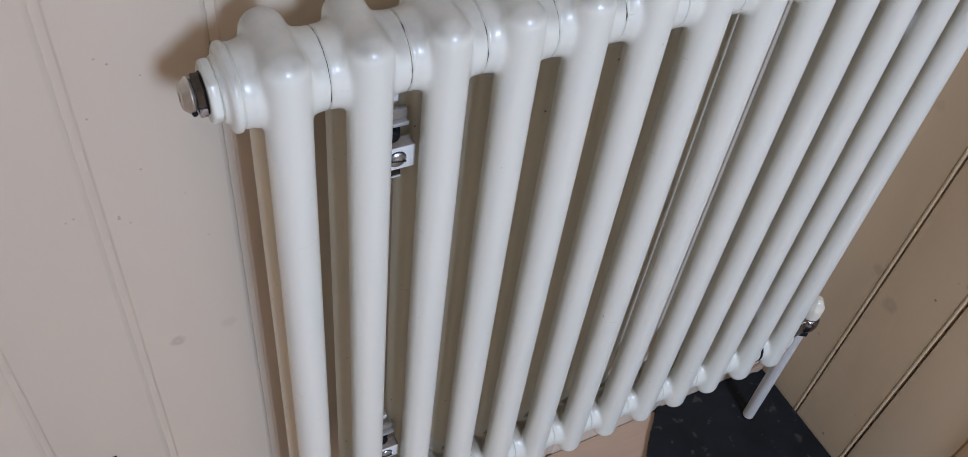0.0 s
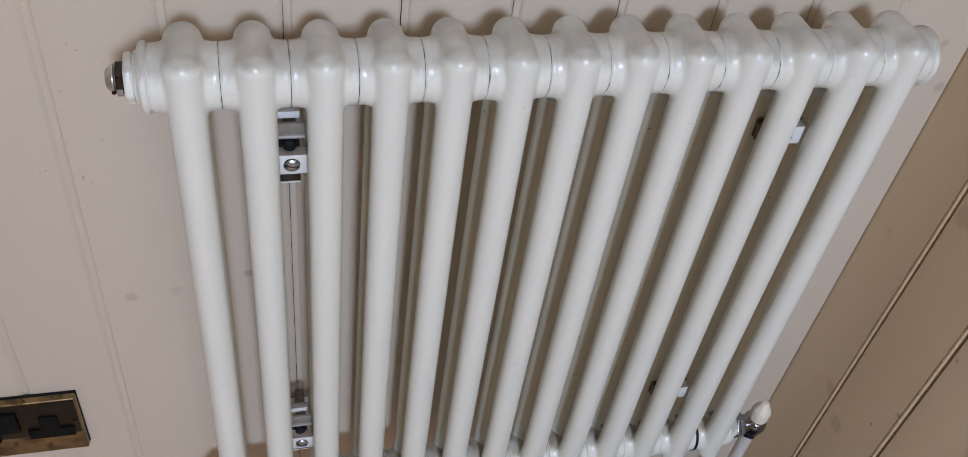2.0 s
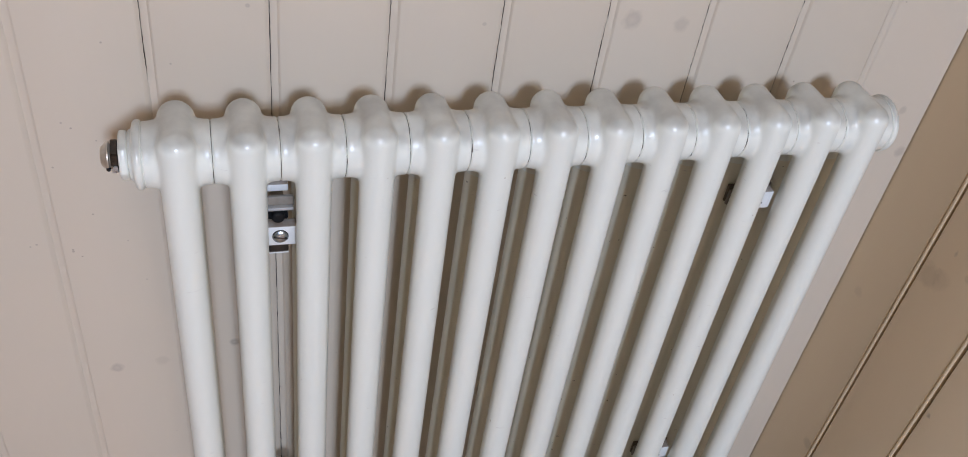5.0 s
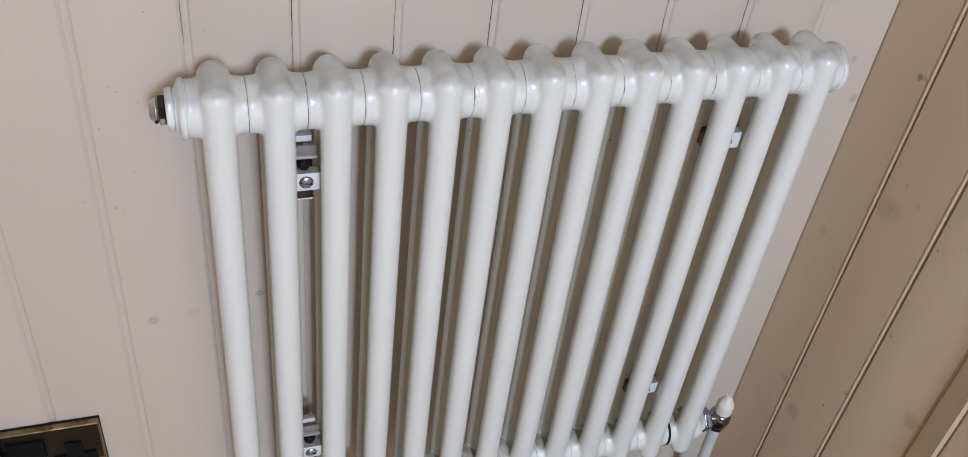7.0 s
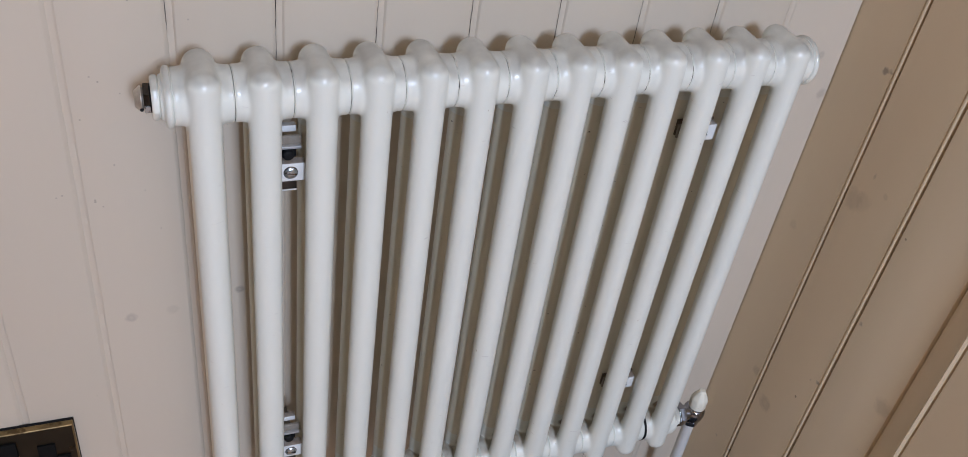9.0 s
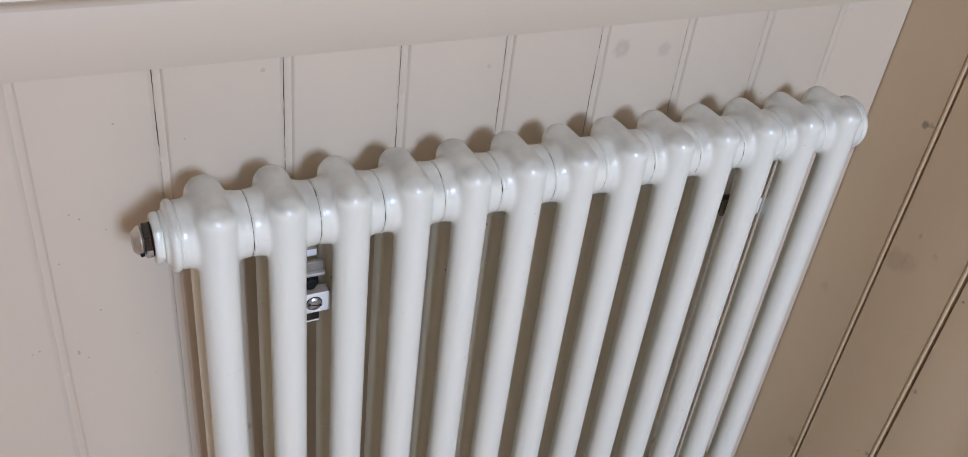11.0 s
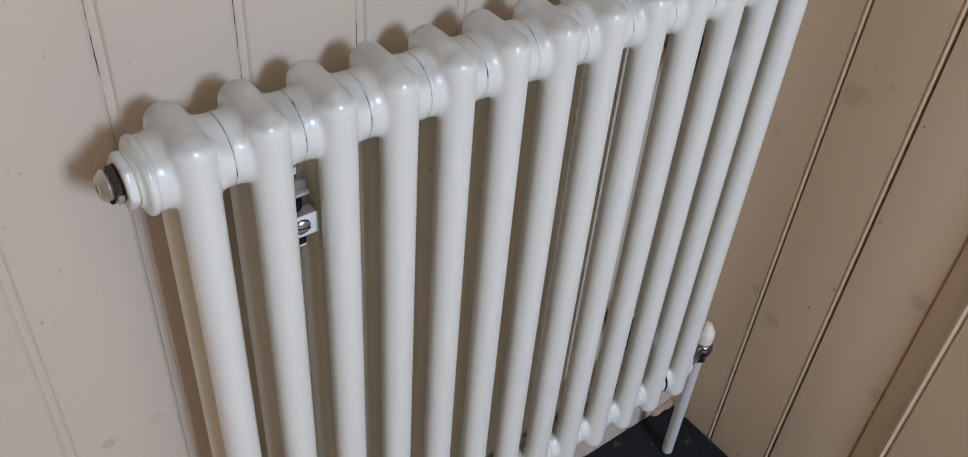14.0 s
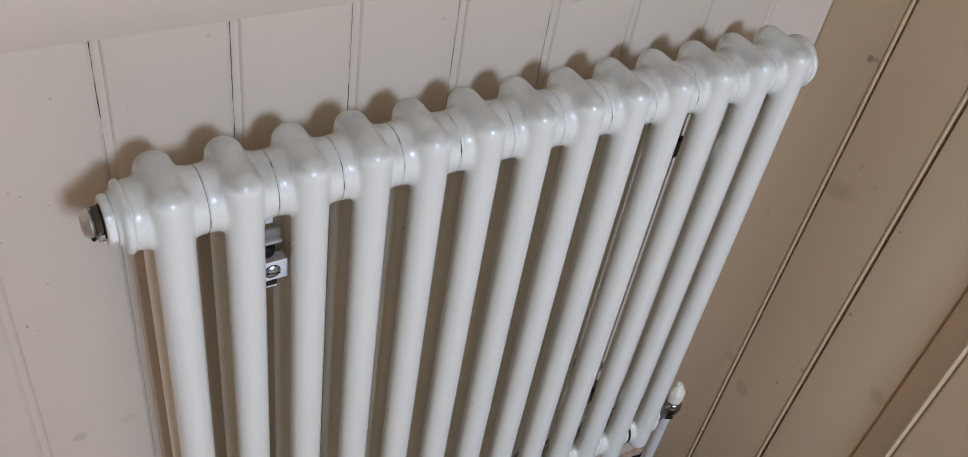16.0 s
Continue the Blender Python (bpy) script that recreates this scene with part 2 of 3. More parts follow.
CLAMP = material("bracket_paint", (0.74, 0.74, 0.73), 0.42, second=(0.68, 0.67, 0.64), scale=60, dust_shade=(0.20, 0.13, 0.08), dust_shade_gain=1.5, dust_shade_scale=70)
RUSTY = material("rusty_plate", (0.19, 0.145, 0.10), 0.6, 0.2, second=(0.08, 0.055, 0.04), scale=140, amount=0.6)
GRIMY = material("grimy_steel", (0.36, 0.33, 0.29), 0.55, 0.2, second=(0.20, 0.16, 0.12), scale=110, amount=0.7)
STEEL_DULL = material("dull_steel", (0.46, 0.45, 0.44), 0.5, 0.5, second=(0.60, 0.58, 0.56), scale=90, amount=0.5)


# ---- mesh helpers ----
def finish(bm, name, mat, parent=None, smooth=True, label=""):
    bmesh.ops.recalc_face_normals(bm, faces=bm.faces)
    me = bpy.data.meshes.new(name)
    bm.to_mesh(me)
    bm.free()
    me.materials.append(mat)
    if smooth:
        me.shade_smooth()
        me.set_sharp_from_angle(angle=radians(38))
    ob = new(name, me)
    if parent:
        ob.parent = parent
    if label:
        ob["label"] = label
    return ob


def empty(name, x=0.0, y=0.0, z=0.0):
    ob = new(name)
    ob.matrix_world = pose(x, y, z)
    return ob


def box(bm, x0, x1, y0, y1, z0, z1, bevel=0.0, segments=2):
    r = bmesh.ops.create_cube(bm, size=1.0)
    vs = r["verts"]
    for v in vs:
        v.co = Vector(((x0 + x1) / 2 + v.co.x * (x1 - x0), (y0 + y1) / 2 + v.co.y * (y1 - y0), (z0 + z1) / 2 + v.co.z * (z1 - z0)))
    if bevel:
        es = list({e for v in vs for e in v.link_edges})
        bmesh.ops.bevel(bm, geom=es, offset=bevel, segments=segments, affect="EDGES", profile=0.5)
    return bm


def lathe(bm, profile, m=Matrix.Identity(4), steps=40, caps=True):
    """A turned shape: profile of (radius, height) about the local z axis, laid by m."""
    rings = []
    for r, h in profile:
        ring = [bm.verts.new(m @ Vector((r * math.cos(2 * math.pi * k / steps), r * math.sin(2 * math.pi * k / steps), h))) for k in range(steps)]
        rings.append(ring)
    for a, b in zip(rings, rings[1:]):
        for k in range(steps):
            bm.faces.new((a[k], a[(k + 1) % steps], b[(k + 1) % steps], b[k]))
    if caps:
        bm.faces.new(list(reversed(rings[0])))
        bm.faces.new(rings[-1])
    return bm


def extrude_xy(bm, outline, z0, z1):
    """A prism over a plan outline."""
    low = [bm.verts.new((x, y, z0)) for x, y in outline]
    high = [bm.verts.new((x, y, z1)) for x, y in outline]
    n = len(outline)
    for k in range(n):
        bm.faces.new((low[k], low[(k + 1) % n], high[(k + 1) % n], high[k]))
    bm.faces.new(list(reversed(low)))
    bm.faces.new(high)
    return bm


def rounded(r, h, e, n=4, r0=0.0):
    """A turned profile of radius r from height 0 to h with edges rounded by e."""
    pts = []
    for k in range(n + 1):
        a = math.pi / 2 * k / n
        pts.append((r - e + e * math.sin(a), e - e * math.cos(a)))
    for k in range(n + 1):
        a = math.pi / 2 * k / n
        pts.append((r - e + e * math.cos(a), h - e + e * math.sin(a)))
    return [(max(r0, 0.0005), 0.0)] + pts + [(max(r0, 0.0005), h)]


ALONG_X = Matrix.Rotation(radians(90), 4, "Y")          # local z to +x
ALONG_MX = Matrix.Rotation(radians(-90), 4, "Y")        # local z to -x
ALONG_MY = Matrix.Rotation(radians(90), 4, "X")         # local z to -y


def at(x, y, z, turn=Matrix.Identity(4)):
    return Matrix.Translation((x, y, z)) @ turn


# ---- the radiator's plan ----
SECTIONS, PITCH, TUBE_R = 13, 0.046, TUBE
FRONT_Y = -WALL_Y
BACK_Y = FRONT_Y + DEPTH
HUB_Y = (FRONT_Y + BACK_Y) / 2
TOP_Z = FLOOR_Z                       # centre of the upper knuckles
HUB_DROP, HUB_R = DROP, HUBR
BOTTOM_Z = FLOOR_Z - SPAN             # centre of the lower knuckles
TOP_HUB, LOW_HUB = TOP_Z - HUB_DROP, BOTTOM_Z + HUB_DROP


def smooth_min(a, b, k):
    h = np.clip(0.5 + 0.5 * (b - a) / k, 0, 1)
    return b + (a - b) * h - k * h * (1 - h)


def head_field(x, y, z):
    """Distance to one section's head: two tube ends, the ridge that joins them and the hub across."""
    def tube(yc):
        return np.sqrt(x**2 + (y - yc) ** 2 + np.maximum(z, 0) ** 2) - TUBE_R
    d = DEPTH
    ridge = np.sqrt(x**2 + (y - np.clip(y, 0, d)) ** 2 + z**2) - TUBE_R
    shell = np.minimum(np.minimum(tube(0.0), tube(d)), ridge)
    # the hub: a barrel with a soft lip at the joint
    radial = np.sqrt((y - d / 2) ** 2 + (z + HUB_DROP) ** 2)
    u = np.clip((np.abs(x) - 0.0085) / 0.0085, 0, 1)
    lip = HUB_R - 0.0040 * (1 - u * u * (3 - 2 * u))
    qx, qr = np.abs(x) - (0.0229 - 0.0014), radial - (lip - 0.0014)
    hub = np.sqrt(np.maximum(qx, 0) ** 2 + np.maximum(qr, 0) ** 2) + np.minimum(np.maximum(qx, qr), 0) - 0.0014
    return smooth_min(shell, hub, 0.0070)


def surface_net(field, lo, hi, step):
    """A quad mesh of field = 0 inside the box lo..hi, open where the box cuts it."""
    ax = [np.arange(a, b + step * 0.5, step) for a, b in zip(lo, hi)]
    gx, gy, gz = np.meshgrid(*ax, indexing="ij")
    f = field(gx, gy, gz)
    s = f < 0
    n = np.array(f.shape) - 1
    total, count = np.zeros((*n, 3)), np.zeros(n)
    corners = [(i, j, k) for i in (0, 1) for j in (0, 1) for k in (0, 1)]

    def cut(a, c):
        return a[c[0]:c[0] + n[0], c[1]:c[1] + n[1], c[2]:c[2] + n[2]]
    for a in corners:
        for axis in range(3):
            if a[axis]:
                continue
            b = tuple(v + (m == axis) for m, v in enumerate(a))
            fa, fb = cut(f, a), cut(f, b)
            cross = (fa < 0) != (fb < 0)
            t = np.where(cross, fa / np.where(fa - fb == 0, 1, fa - fb), 0)
            p = np.zeros((*n, 3))
            for m in range(3):
                p[..., m] = a[m] + (t if m == axis else 0)
            total += p * cross[..., None]
            count += cross
    inside = count > 0
    index = np.full(n, -1)
    index[inside] = np.arange(inside.sum())
    cell = np.argwhere(inside)
    v = (cell + total[inside] / count[inside][:, None]) * step + np.array(lo)
    e = 1e-5
    for _ in range(2):
        d = field(*v.T)
        g = np.stack([(field(*(v + e * np.eye(3)[m]).T) - d) / e for m in range(3)], 1)
        v = v - (np.clip(d, -step, step) / np.maximum((g**2).sum(1), 0.2))[:, None] * g
    quads = []
    for axis in range(3):
        o = [m for m in range(3) if m != axis]
        a = s[tuple(slice(0, -1) if m == axis else slice(1, -1) for m in range(3))]
        b = s[tuple(slice(1, None) if m == axis else slice(1, -1) for m in range(3))]
        for base in np.argwhere(a != b):
            base = base + [0 if m == axis else 1 for m in range(3)]
            ids = []
            for da, db in ((-1, -1), (0, -1), (0, 0), (-1, 0)):
                c = base.copy()
                c[o[0]] += da
                c[o[1]] += db
                ids.append(int(index[tuple(c)]))
            if min(ids) >= 0:
                flip = bool(s[tuple(base)]) == (axis == 1)
                quads.append(ids[::-1] if flip else ids)
    return v, quads


HEAD_CUT = 0.058
head_v, head_q = surface_net(head_field, (-0.0252, -0.0182, -HEAD_CUT), (0.0252, DEPTH + 0.0182, 0.0182), 0.0014)


def head_mesh(name, down, mat):
    me = bpy.data.meshes.new(name)
    v = head_v.copy()
    quads = head_q
    if down:
        v[:, 2] *= -1
        quads = [q[::-1] for q in head_q]
    me.from_pydata(v.tolist(), [], quads)
    me.materials.append(mat)
    me.shade_smooth()
    return me


UPPER, LOWER = head_mesh("section", False, ENAMEL), head_mesh("lower_head", True, ENAMEL_LOW)
tube_top = -HEAD_CUT + 0.004
tube_bm = bmesh.new()
lathe(tube_bm, [(TUBE_R - 0.00008, -(SPAN - HEAD_CUT + 0.004)), (TUBE_R - 0.00008, tube_top)], steps=36, caps=False)
TUBE_MESH = bpy.data.meshes.new("column")
bmesh.ops.recalc_face_normals(tube_bm, faces=tube_bm.faces)
tube_bm.to_mesh(TUBE_MESH)
tube_bm.free()
TUBE_MESH.materials.append(ENAMEL)
TUBE_MESH.shade_smooth()
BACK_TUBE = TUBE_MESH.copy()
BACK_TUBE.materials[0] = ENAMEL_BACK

# ---- room ----
ROOM_X0, ROOM_X1, ROOM_Y0, ROOM_Z = -1.60, 0.692, WIN_Y - 0.08, 2.85


def setting(ob, label):
    return tagged(ob, label=label, kind="structure")


floor = setting(finish(box(bmesh.new(), ROOM_X0 - 0.1, ROOM_X1 + 0.1, ROOM_Y0 - 0.1, 0.1, -0.12, -0.022), "floor", WOOD, smooth=False), "worn brown timber floor boards")
wall_back = setting(finish(box(bmesh.new(), ROOM_X0 - 0.1, ROOM_X1 + 0.1, 0.0135, 0.10, -0.02, ROOM_Z), "wall_back", TRIM_WHITE, smooth=False), "white painted panelled wall behind the radiator")
wall_right = setting(finish(box(bmesh.new(), ROOM_X1 + 0.0165, ROOM_X1 + 0.1, ROOM_Y0 - 0.1, 0.0115, -0.02, ROOM_Z), "wall_right", BOARD_CREAM, smooth=False), "cream painted boarded wall meeting the white wall")
# left wall, front wall and ceiling are out of view, added to close the room
setting(finish(box(bmesh.new(), ROOM_X0 - 0.1, ROOM_X0, ROOM_Y0, 0.0115, -0.02, ROOM_Z), "wall_left", UNSEEN_WALL, smooth=False), "unseen brown wall added to close the room and tone bounced light")
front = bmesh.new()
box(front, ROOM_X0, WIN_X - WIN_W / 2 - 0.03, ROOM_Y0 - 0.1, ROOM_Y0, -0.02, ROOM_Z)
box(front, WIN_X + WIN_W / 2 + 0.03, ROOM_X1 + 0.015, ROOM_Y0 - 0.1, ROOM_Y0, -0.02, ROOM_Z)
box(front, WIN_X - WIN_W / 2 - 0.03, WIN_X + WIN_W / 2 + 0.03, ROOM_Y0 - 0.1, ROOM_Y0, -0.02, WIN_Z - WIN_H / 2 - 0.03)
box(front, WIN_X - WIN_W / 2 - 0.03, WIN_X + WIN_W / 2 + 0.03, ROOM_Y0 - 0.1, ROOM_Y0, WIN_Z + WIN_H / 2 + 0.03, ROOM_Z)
setting(finish(front, "wall_front", UNSEEN_WALL, smooth=False), "unseen brown wall added to tone bounced light, open for the window light")
setting(finish(box(bmesh.new(), ROOM_X0 - 0.1, ROOM_X1 + 0.1, ROOM_Y0 - 0.1, 0.1, ROOM_Z, ROOM_Z + 0.08), "ceiling", CEILING, smooth=False), "unseen warm coloured ceiling added to close the room and tone bounced light")

# rail and moulding across the back wall
RAIL_Z = FLOOR_Z + 0.0715
setting(finish(box(bmesh.new(), ROOM_X0, ROOM_X1 - 0.001, -0.0003, 0.0133, RAIL_Z, RAIL_Z + 0.0450, 0.0001), "trim_rail", TRIM_WHITE), "flat white painted rail over the boards")
mould = bmesh.new()
prof = [(0.0133, 0.0), (-0.0008, 0.0), (-0.0012, 0.0022), (-0.0028, 0.0048), (-0.0058, 0.0074), (-0.0080, 0.0084), (-0.0088, 0.0098), (-0.0080, 0.0112), (-0.0098, 0.0140),
        (-0.0150, 0.0180), (-0.0185, 0.0230), (-0.0195, 0.0285), (-0.0180, 0.0330), (-0.0140, 0.0365), (-0.004, 0.0390), (0.0133, 0.0400)]
ends = []
for x in (ROOM_X0, ROOM_X1 - 0.001):
    ends.append([mould.verts.new((x, y, RAIL_Z + 0.0452 + z)) for y, z in prof])
for k in range(len(prof) - 1):
    mould.faces.new((ends[0][k], ends[0][k + 1], ends[1][k + 1], ends[1][k]))
mould.faces.new(ends[0])
mould.faces.new(list(reversed(ends[1])))
setting(finish(mould, "trim_moulding", TRIM_WHITE), "rounded white painted dado moulding")

# the black slate slab in the corner and the floor boards
slab = bmesh.new()
corners = [(0.507, -0.0004), (0.6905, -0.0004), (0.6905, -0.52), (0.06, -0.50), (0.335, -0.180)]
ragged = []
for (ax, ay), (bx, by) in zip(corners, corners[1:] + corners[:1]):
    broken = max(ax, bx) < 0.60 or ay < -0.40
    for k in range(40):
        u = k / 40
        x, y = ax + (bx - ax) * u, ay + (by - ay) * u
        chip = (0.0016 * noise.noise((x * 90, y * 90, 0.5)) + 0.0010 * noise.noise((x * 300, y * 300, 1.5))) if broken and k else 0.0
        ragged.append((x + chip * 0.72, y - chip * 0.70))
extrude_xy(slab, ragged, -0.020, 0.0)
bmesh.ops.bevel(slab, geom=[e for e in slab.edges if abs(e.verts[0].co.z) < 0.001 and abs(e.verts[1].co.z) < 0.001], offset=0.0008, segments=1, affect="EDGES")
setting(finish(slab, "floor_slab", SLATE), "dull black slate slab set in the corner of the floor")

# ---- the radiator ----
radiator = tagged(empty("column_radiator", 0.276, HUB_Y, BOTTOM_Z - TUBE_R), "white enamelled two-column steel radiator on wall brackets", "radiator")


def put(ob, parent, m):
    ob.parent = parent
    ob.matrix_parent_inverse = parent.matrix_world.inverted()
    ob.matrix_basis = m
    return ob


bpy.context.view_layer.update()
for k in range(SECTIONS):
    x = PITCH * k
    sec = put(new("section", UPPER), radiator, pose(x, FRONT_Y, TOP_Z))
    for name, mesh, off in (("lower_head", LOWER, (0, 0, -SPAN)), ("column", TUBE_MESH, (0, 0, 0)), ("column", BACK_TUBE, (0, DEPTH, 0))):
        child = new(name, mesh)
        child.parent = sec
        child.location = off

# joints: a dark fibre washer in each gap between two sections
for z in (TOP_HUB, LOW_HUB):
    for k in range(SECTIONS - 1):
        bm = bmesh.new()
        black = z == LOW_HUB and k == SECTIONS - 2
        r = HUB_R + 0.0006 if black else HUB_R - (0.0026 if z == LOW_HUB else 0.0013)
        w = 0.0016 if black else 0.0006
        lathe(bm, [(0.012, -w), (r, -w), (r, w), (0.012, w)], at(PITCH * (k + 0.5), HUB_Y, z, ALONG_X), 72, caps=False)
        if not black:
            # the packing is uneven and stands nearer the surface in places
            for v in bm.verts:
                out = Vector((0, v.co.y - HUB_Y, v.co.z - z))
                if out.length > 0.015:
                    v.co += out.normalized() * 0.0011 * noise.noise((k * 3.1, v.co.y * 170, v.co.z * 170))
        ob = finish(bm, "rubber_washer" if black else "joint_washer", RUBBER if black else DARK_GAP, smooth=False)
        put(ob, radiator, Matrix.Identity(4))


def own(ob, parent):
    return put(ob, parent, Matrix.Identity(4))


def under(name, bm, mat, label="", smooth=True, parent=None):
    ob = finish(bm, name, mat, None, smooth, label)
    return own(ob, parent or radiator)


def flange(x, z, sign, name="end_bush"):
    turn = ALONG_X if sign > 0 else ALONG_MX
    bm = bmesh.new()
    lathe(bm, [(0.010, 0.0), (HUB_R - 0.002, 0.0), (HUB_R - 0.0004, 0.0002), (HUB_R + 0.0008, 0.0010), (HUB_R + 0.0014, 0.0022), (HUB_R + 0.0014, 0.0036), (HUB_R + 0.0008, 0.0049),
               (HUB_R - 0.0006, 0.0059), (HUB_R - 0.0024, 0.0064), (HUB_R - 0.0042, 0.0068), (HUB_R - 0.0050, 0.0076), (HUB_R - 0.0056, 0.0088), (HUB_R - 0.0070, 0.0094), (0.010, 0.0096)],
          at(x, HUB_Y, z, turn), 56)
    return under(name, bm, ENAMEL)


def hexagon(x, y, z, turn, r, h, mat, name, parent=None, spin=0.0, soft=0.0007, hexed=1.0):
    """A six-sided nut with eased edges; hexed below 1 rounds its corners off."""
    bm = bmesh.new()
    profile = [(0.0005, 0.0)] + [(r - soft + soft * math.sin(a), soft - soft * math.cos(a)) for a in np.linspace(0, math.pi / 2, 5)]
    profile += [(r - soft + soft * math.cos(a), h - soft + soft * math.sin(a)) for a in np.linspace(0, math.pi / 2, 5)] + [(0.0005, h)]
    lathe(bm, profile, at(0, 0, 0), 72)
    for v in bm.verts:
        a = math.atan2(v.co.y, v.co.x) % (math.pi / 3) - math.pi / 6
        f = 1 - hexed + hexed * math.cos(math.pi / 6) / math.cos(a)
        v.co.x, v.co.y = v.co.x * f, v.co.y * f
    bm.transform(at(x, y, z, turn) @ Matrix.Rotation(spin, 4, "Z"))
    return under(name, bm, mat, parent=parent)


X0 = -0.0226
flange(X0, TOP_HUB, -1)
hexagon(X0 - 0.0094, HUB_Y, TOP_HUB, ALONG_MX, 0.0180, 0.0060, ENAMEL, "hexagon_plug", spin=0.35, soft=0.0022, hexed=0.5)
collar = bmesh.new()
lathe(collar, rounded(0.0116, 0.0020, 0.0008), at(X0 - 0.0143, HUB_Y, TOP_HUB, ALONG_MX), 36)
under("vent_seal", collar, RUBBER, "black sealing ring")
vent = hexagon(X0 - 0.0160, HUB_Y, TOP_HUB, ALONG_MX, 0.0122, 0.0048, VENT_STEEL, "air_vent", spin=0.2)
vent["label"] = "tarnished steel bleed vent"
bm = bmesh.new()
lathe(bm, [(0.001, 0.0004), (0.0086, 0.0004), (0.0090, 0.0012), (0.0100, 0.0016), (0.0102, 0.0024), (0.0098, 0.0031), (0.0070, 0.0064), (0.0064, 0.0069), (0.0056, 0.0071), (0.0032, 0.0071), (0.0028, 0.0050), (0.001, 0.0050)],
      at(X0 - 0.0206, HUB_Y, TOP_HUB, ALONG_MX), 40)
own(finish(bm, "vent_cap", NICKEL), vent)
bm = bmesh.new()
lathe(bm, rounded(0.0026, 0.0012, 0.0004), at(X0 - 0.0256, HUB_Y, TOP_HUB, ALONG_MX), 20)
own(finish(bm, "vent_screw", RUBBER), vent)
bm = bmesh.new()
lathe(bm, rounded(0.0015, 0.0020, 0.0003), at(X0 - 0.0228, HUB_Y - 0.0080, TOP_HUB - 0.0046, ALONG_MY), 14)
own(finish(bm, "bleed_hole", RUBBER), vent)
# bright steel chip placed as the glint on one facet of the vent
bm = bmesh.new()
box(bm, X0 - 0.0206, X0 - 0.0164, HUB_Y - 0.0122, HUB_Y - 0.0095, TOP_HUB - 0.0060, TOP_HUB - 0.0005, 0.0005)
own(finish(bm, "vent_key_face", STEEL), vent)

X1 = PITCH * (SECTIONS - 1) + 0.0226
flange(X1, TOP_HUB, 1)
bm = bmesh.new()
lathe(bm, rounded(0.0150, 0.0040, 0.0012), at(X1 + 0.0090, HUB_Y, TOP_HUB, ALONG_X), 40)
under("blank_plug", bm, ENAMEL)
flange(X0, LOW_HUB, -1)
bm = bmesh.new()
lathe(bm, rounded(0.0150, 0.0040, 0.0012), at(X0 - 0.0090, HUB_Y, LOW_HUB, ALONG_MX), 40)
under("blank_plug", bm, ENAMEL)
bm = bmesh.new()
lathe(bm, [(0.008, 0), (HUB_R - 0.003, 0), (HUB_R - 0.0022, 0.001), (HUB_R - 0.0022, 0.0040), (HUB_R - 0.0050, 0.0060), (0.0150, 0.0064), (0.0142, 0.0128), (0.008, 0.0131)],
      at(X1, HUB_Y, LOW_HUB, ALONG_X), 48)
under("end_bush", bm, ENAMEL)

# ---- lockshield valve and pipe ----
VX, VY, VZ = X1 + 0.0430, HUB_Y, LOW_HUB
valve = tagged(empty("radiator_valve", VX, VY, VZ), "chrome lockshield valve with a cream plastic cap", "valve")
bpy.context.view_layer.update()
hexagon(X1 + 0.0130, VY, VZ, ALONG_X, 0.0165, 0.0105, CHROME, "union_nut", valve, 0.3)
bm = bmesh.new()
lathe(bm, [(0.0080, -0.0160), (0.0112, -0.0135), (0.0136, -0.0095), (0.0148, -0.0040), (0.0150, 0.0), (0.0142, 0.0050), (0.0120, 0.0088), (0.0098, 0.0100)], at(VX, VY, VZ), 32)
lathe(bm, [(0.0088, 0), (0.0106, 0.006), (0.0104, 0.0200)], at(X1 + 0.0235, VY, VZ, ALONG_X), 28)
under("valve_body", bm, CHROME, parent=valve)
hexagon(VX, VY, VZ - 0.0215, Matrix.Identity(4), 0.0118, 0.0080, CHROME, "compression_nut", valve, 0.5, hexed=0.7)
bm = bmesh.new()
lathe(bm, [(0.0075, 0.0), (0.0108, 0.0), (0.0113, 0.0012), (0.0116, 0.0030), (0.0116, 0.0160), (0.0112, 0.0178), (0.0100, 0.0205), (0.0066, 0.0268), (0.0058, 0.0280), (0.0050, 0.0286), (0.0046, 0.0308), (0.0036, 0.0318), (0.001, 0.0321)],
      at(0, 0, 0), 48)
for v in bm.verts:
    around = math.atan2(v.co.y, v.co.x) % (math.pi / 4) - math.pi / 8
    flat = 0.55 + 0.45 * math.cos(math.pi / 8) / math.cos(around) if 0.001 < v.co.z < 0.0275 else 1.0
    v.co.x, v.co.y = v.co.x * flat, v.co.y * flat
bm.transform(at(VX + 0.0018, VY, VZ + 0.0085))
under("lockshield_cap", bm, CAP_PLASTIC, "cream plastic cap", parent=valve)

bm = bmesh.new()
steps = []
PX, PY = 0.6235, 0.0225 - WALL_Y
for k in range(9):
    u = k / 8
    steps.append((VX + (PX - VX) * u, VY + (PY - VY) * u, (VZ - 0.018) * (1 - u) - 0.015 * u))
rings = [[bm.verts.new((x + 0.0078 * math.cos(a), y + 0.0078 * math.sin(a), z)) for a in np.linspace(0, 2 * math.pi, 24, endpoint=False)] for x, y, z in steps]
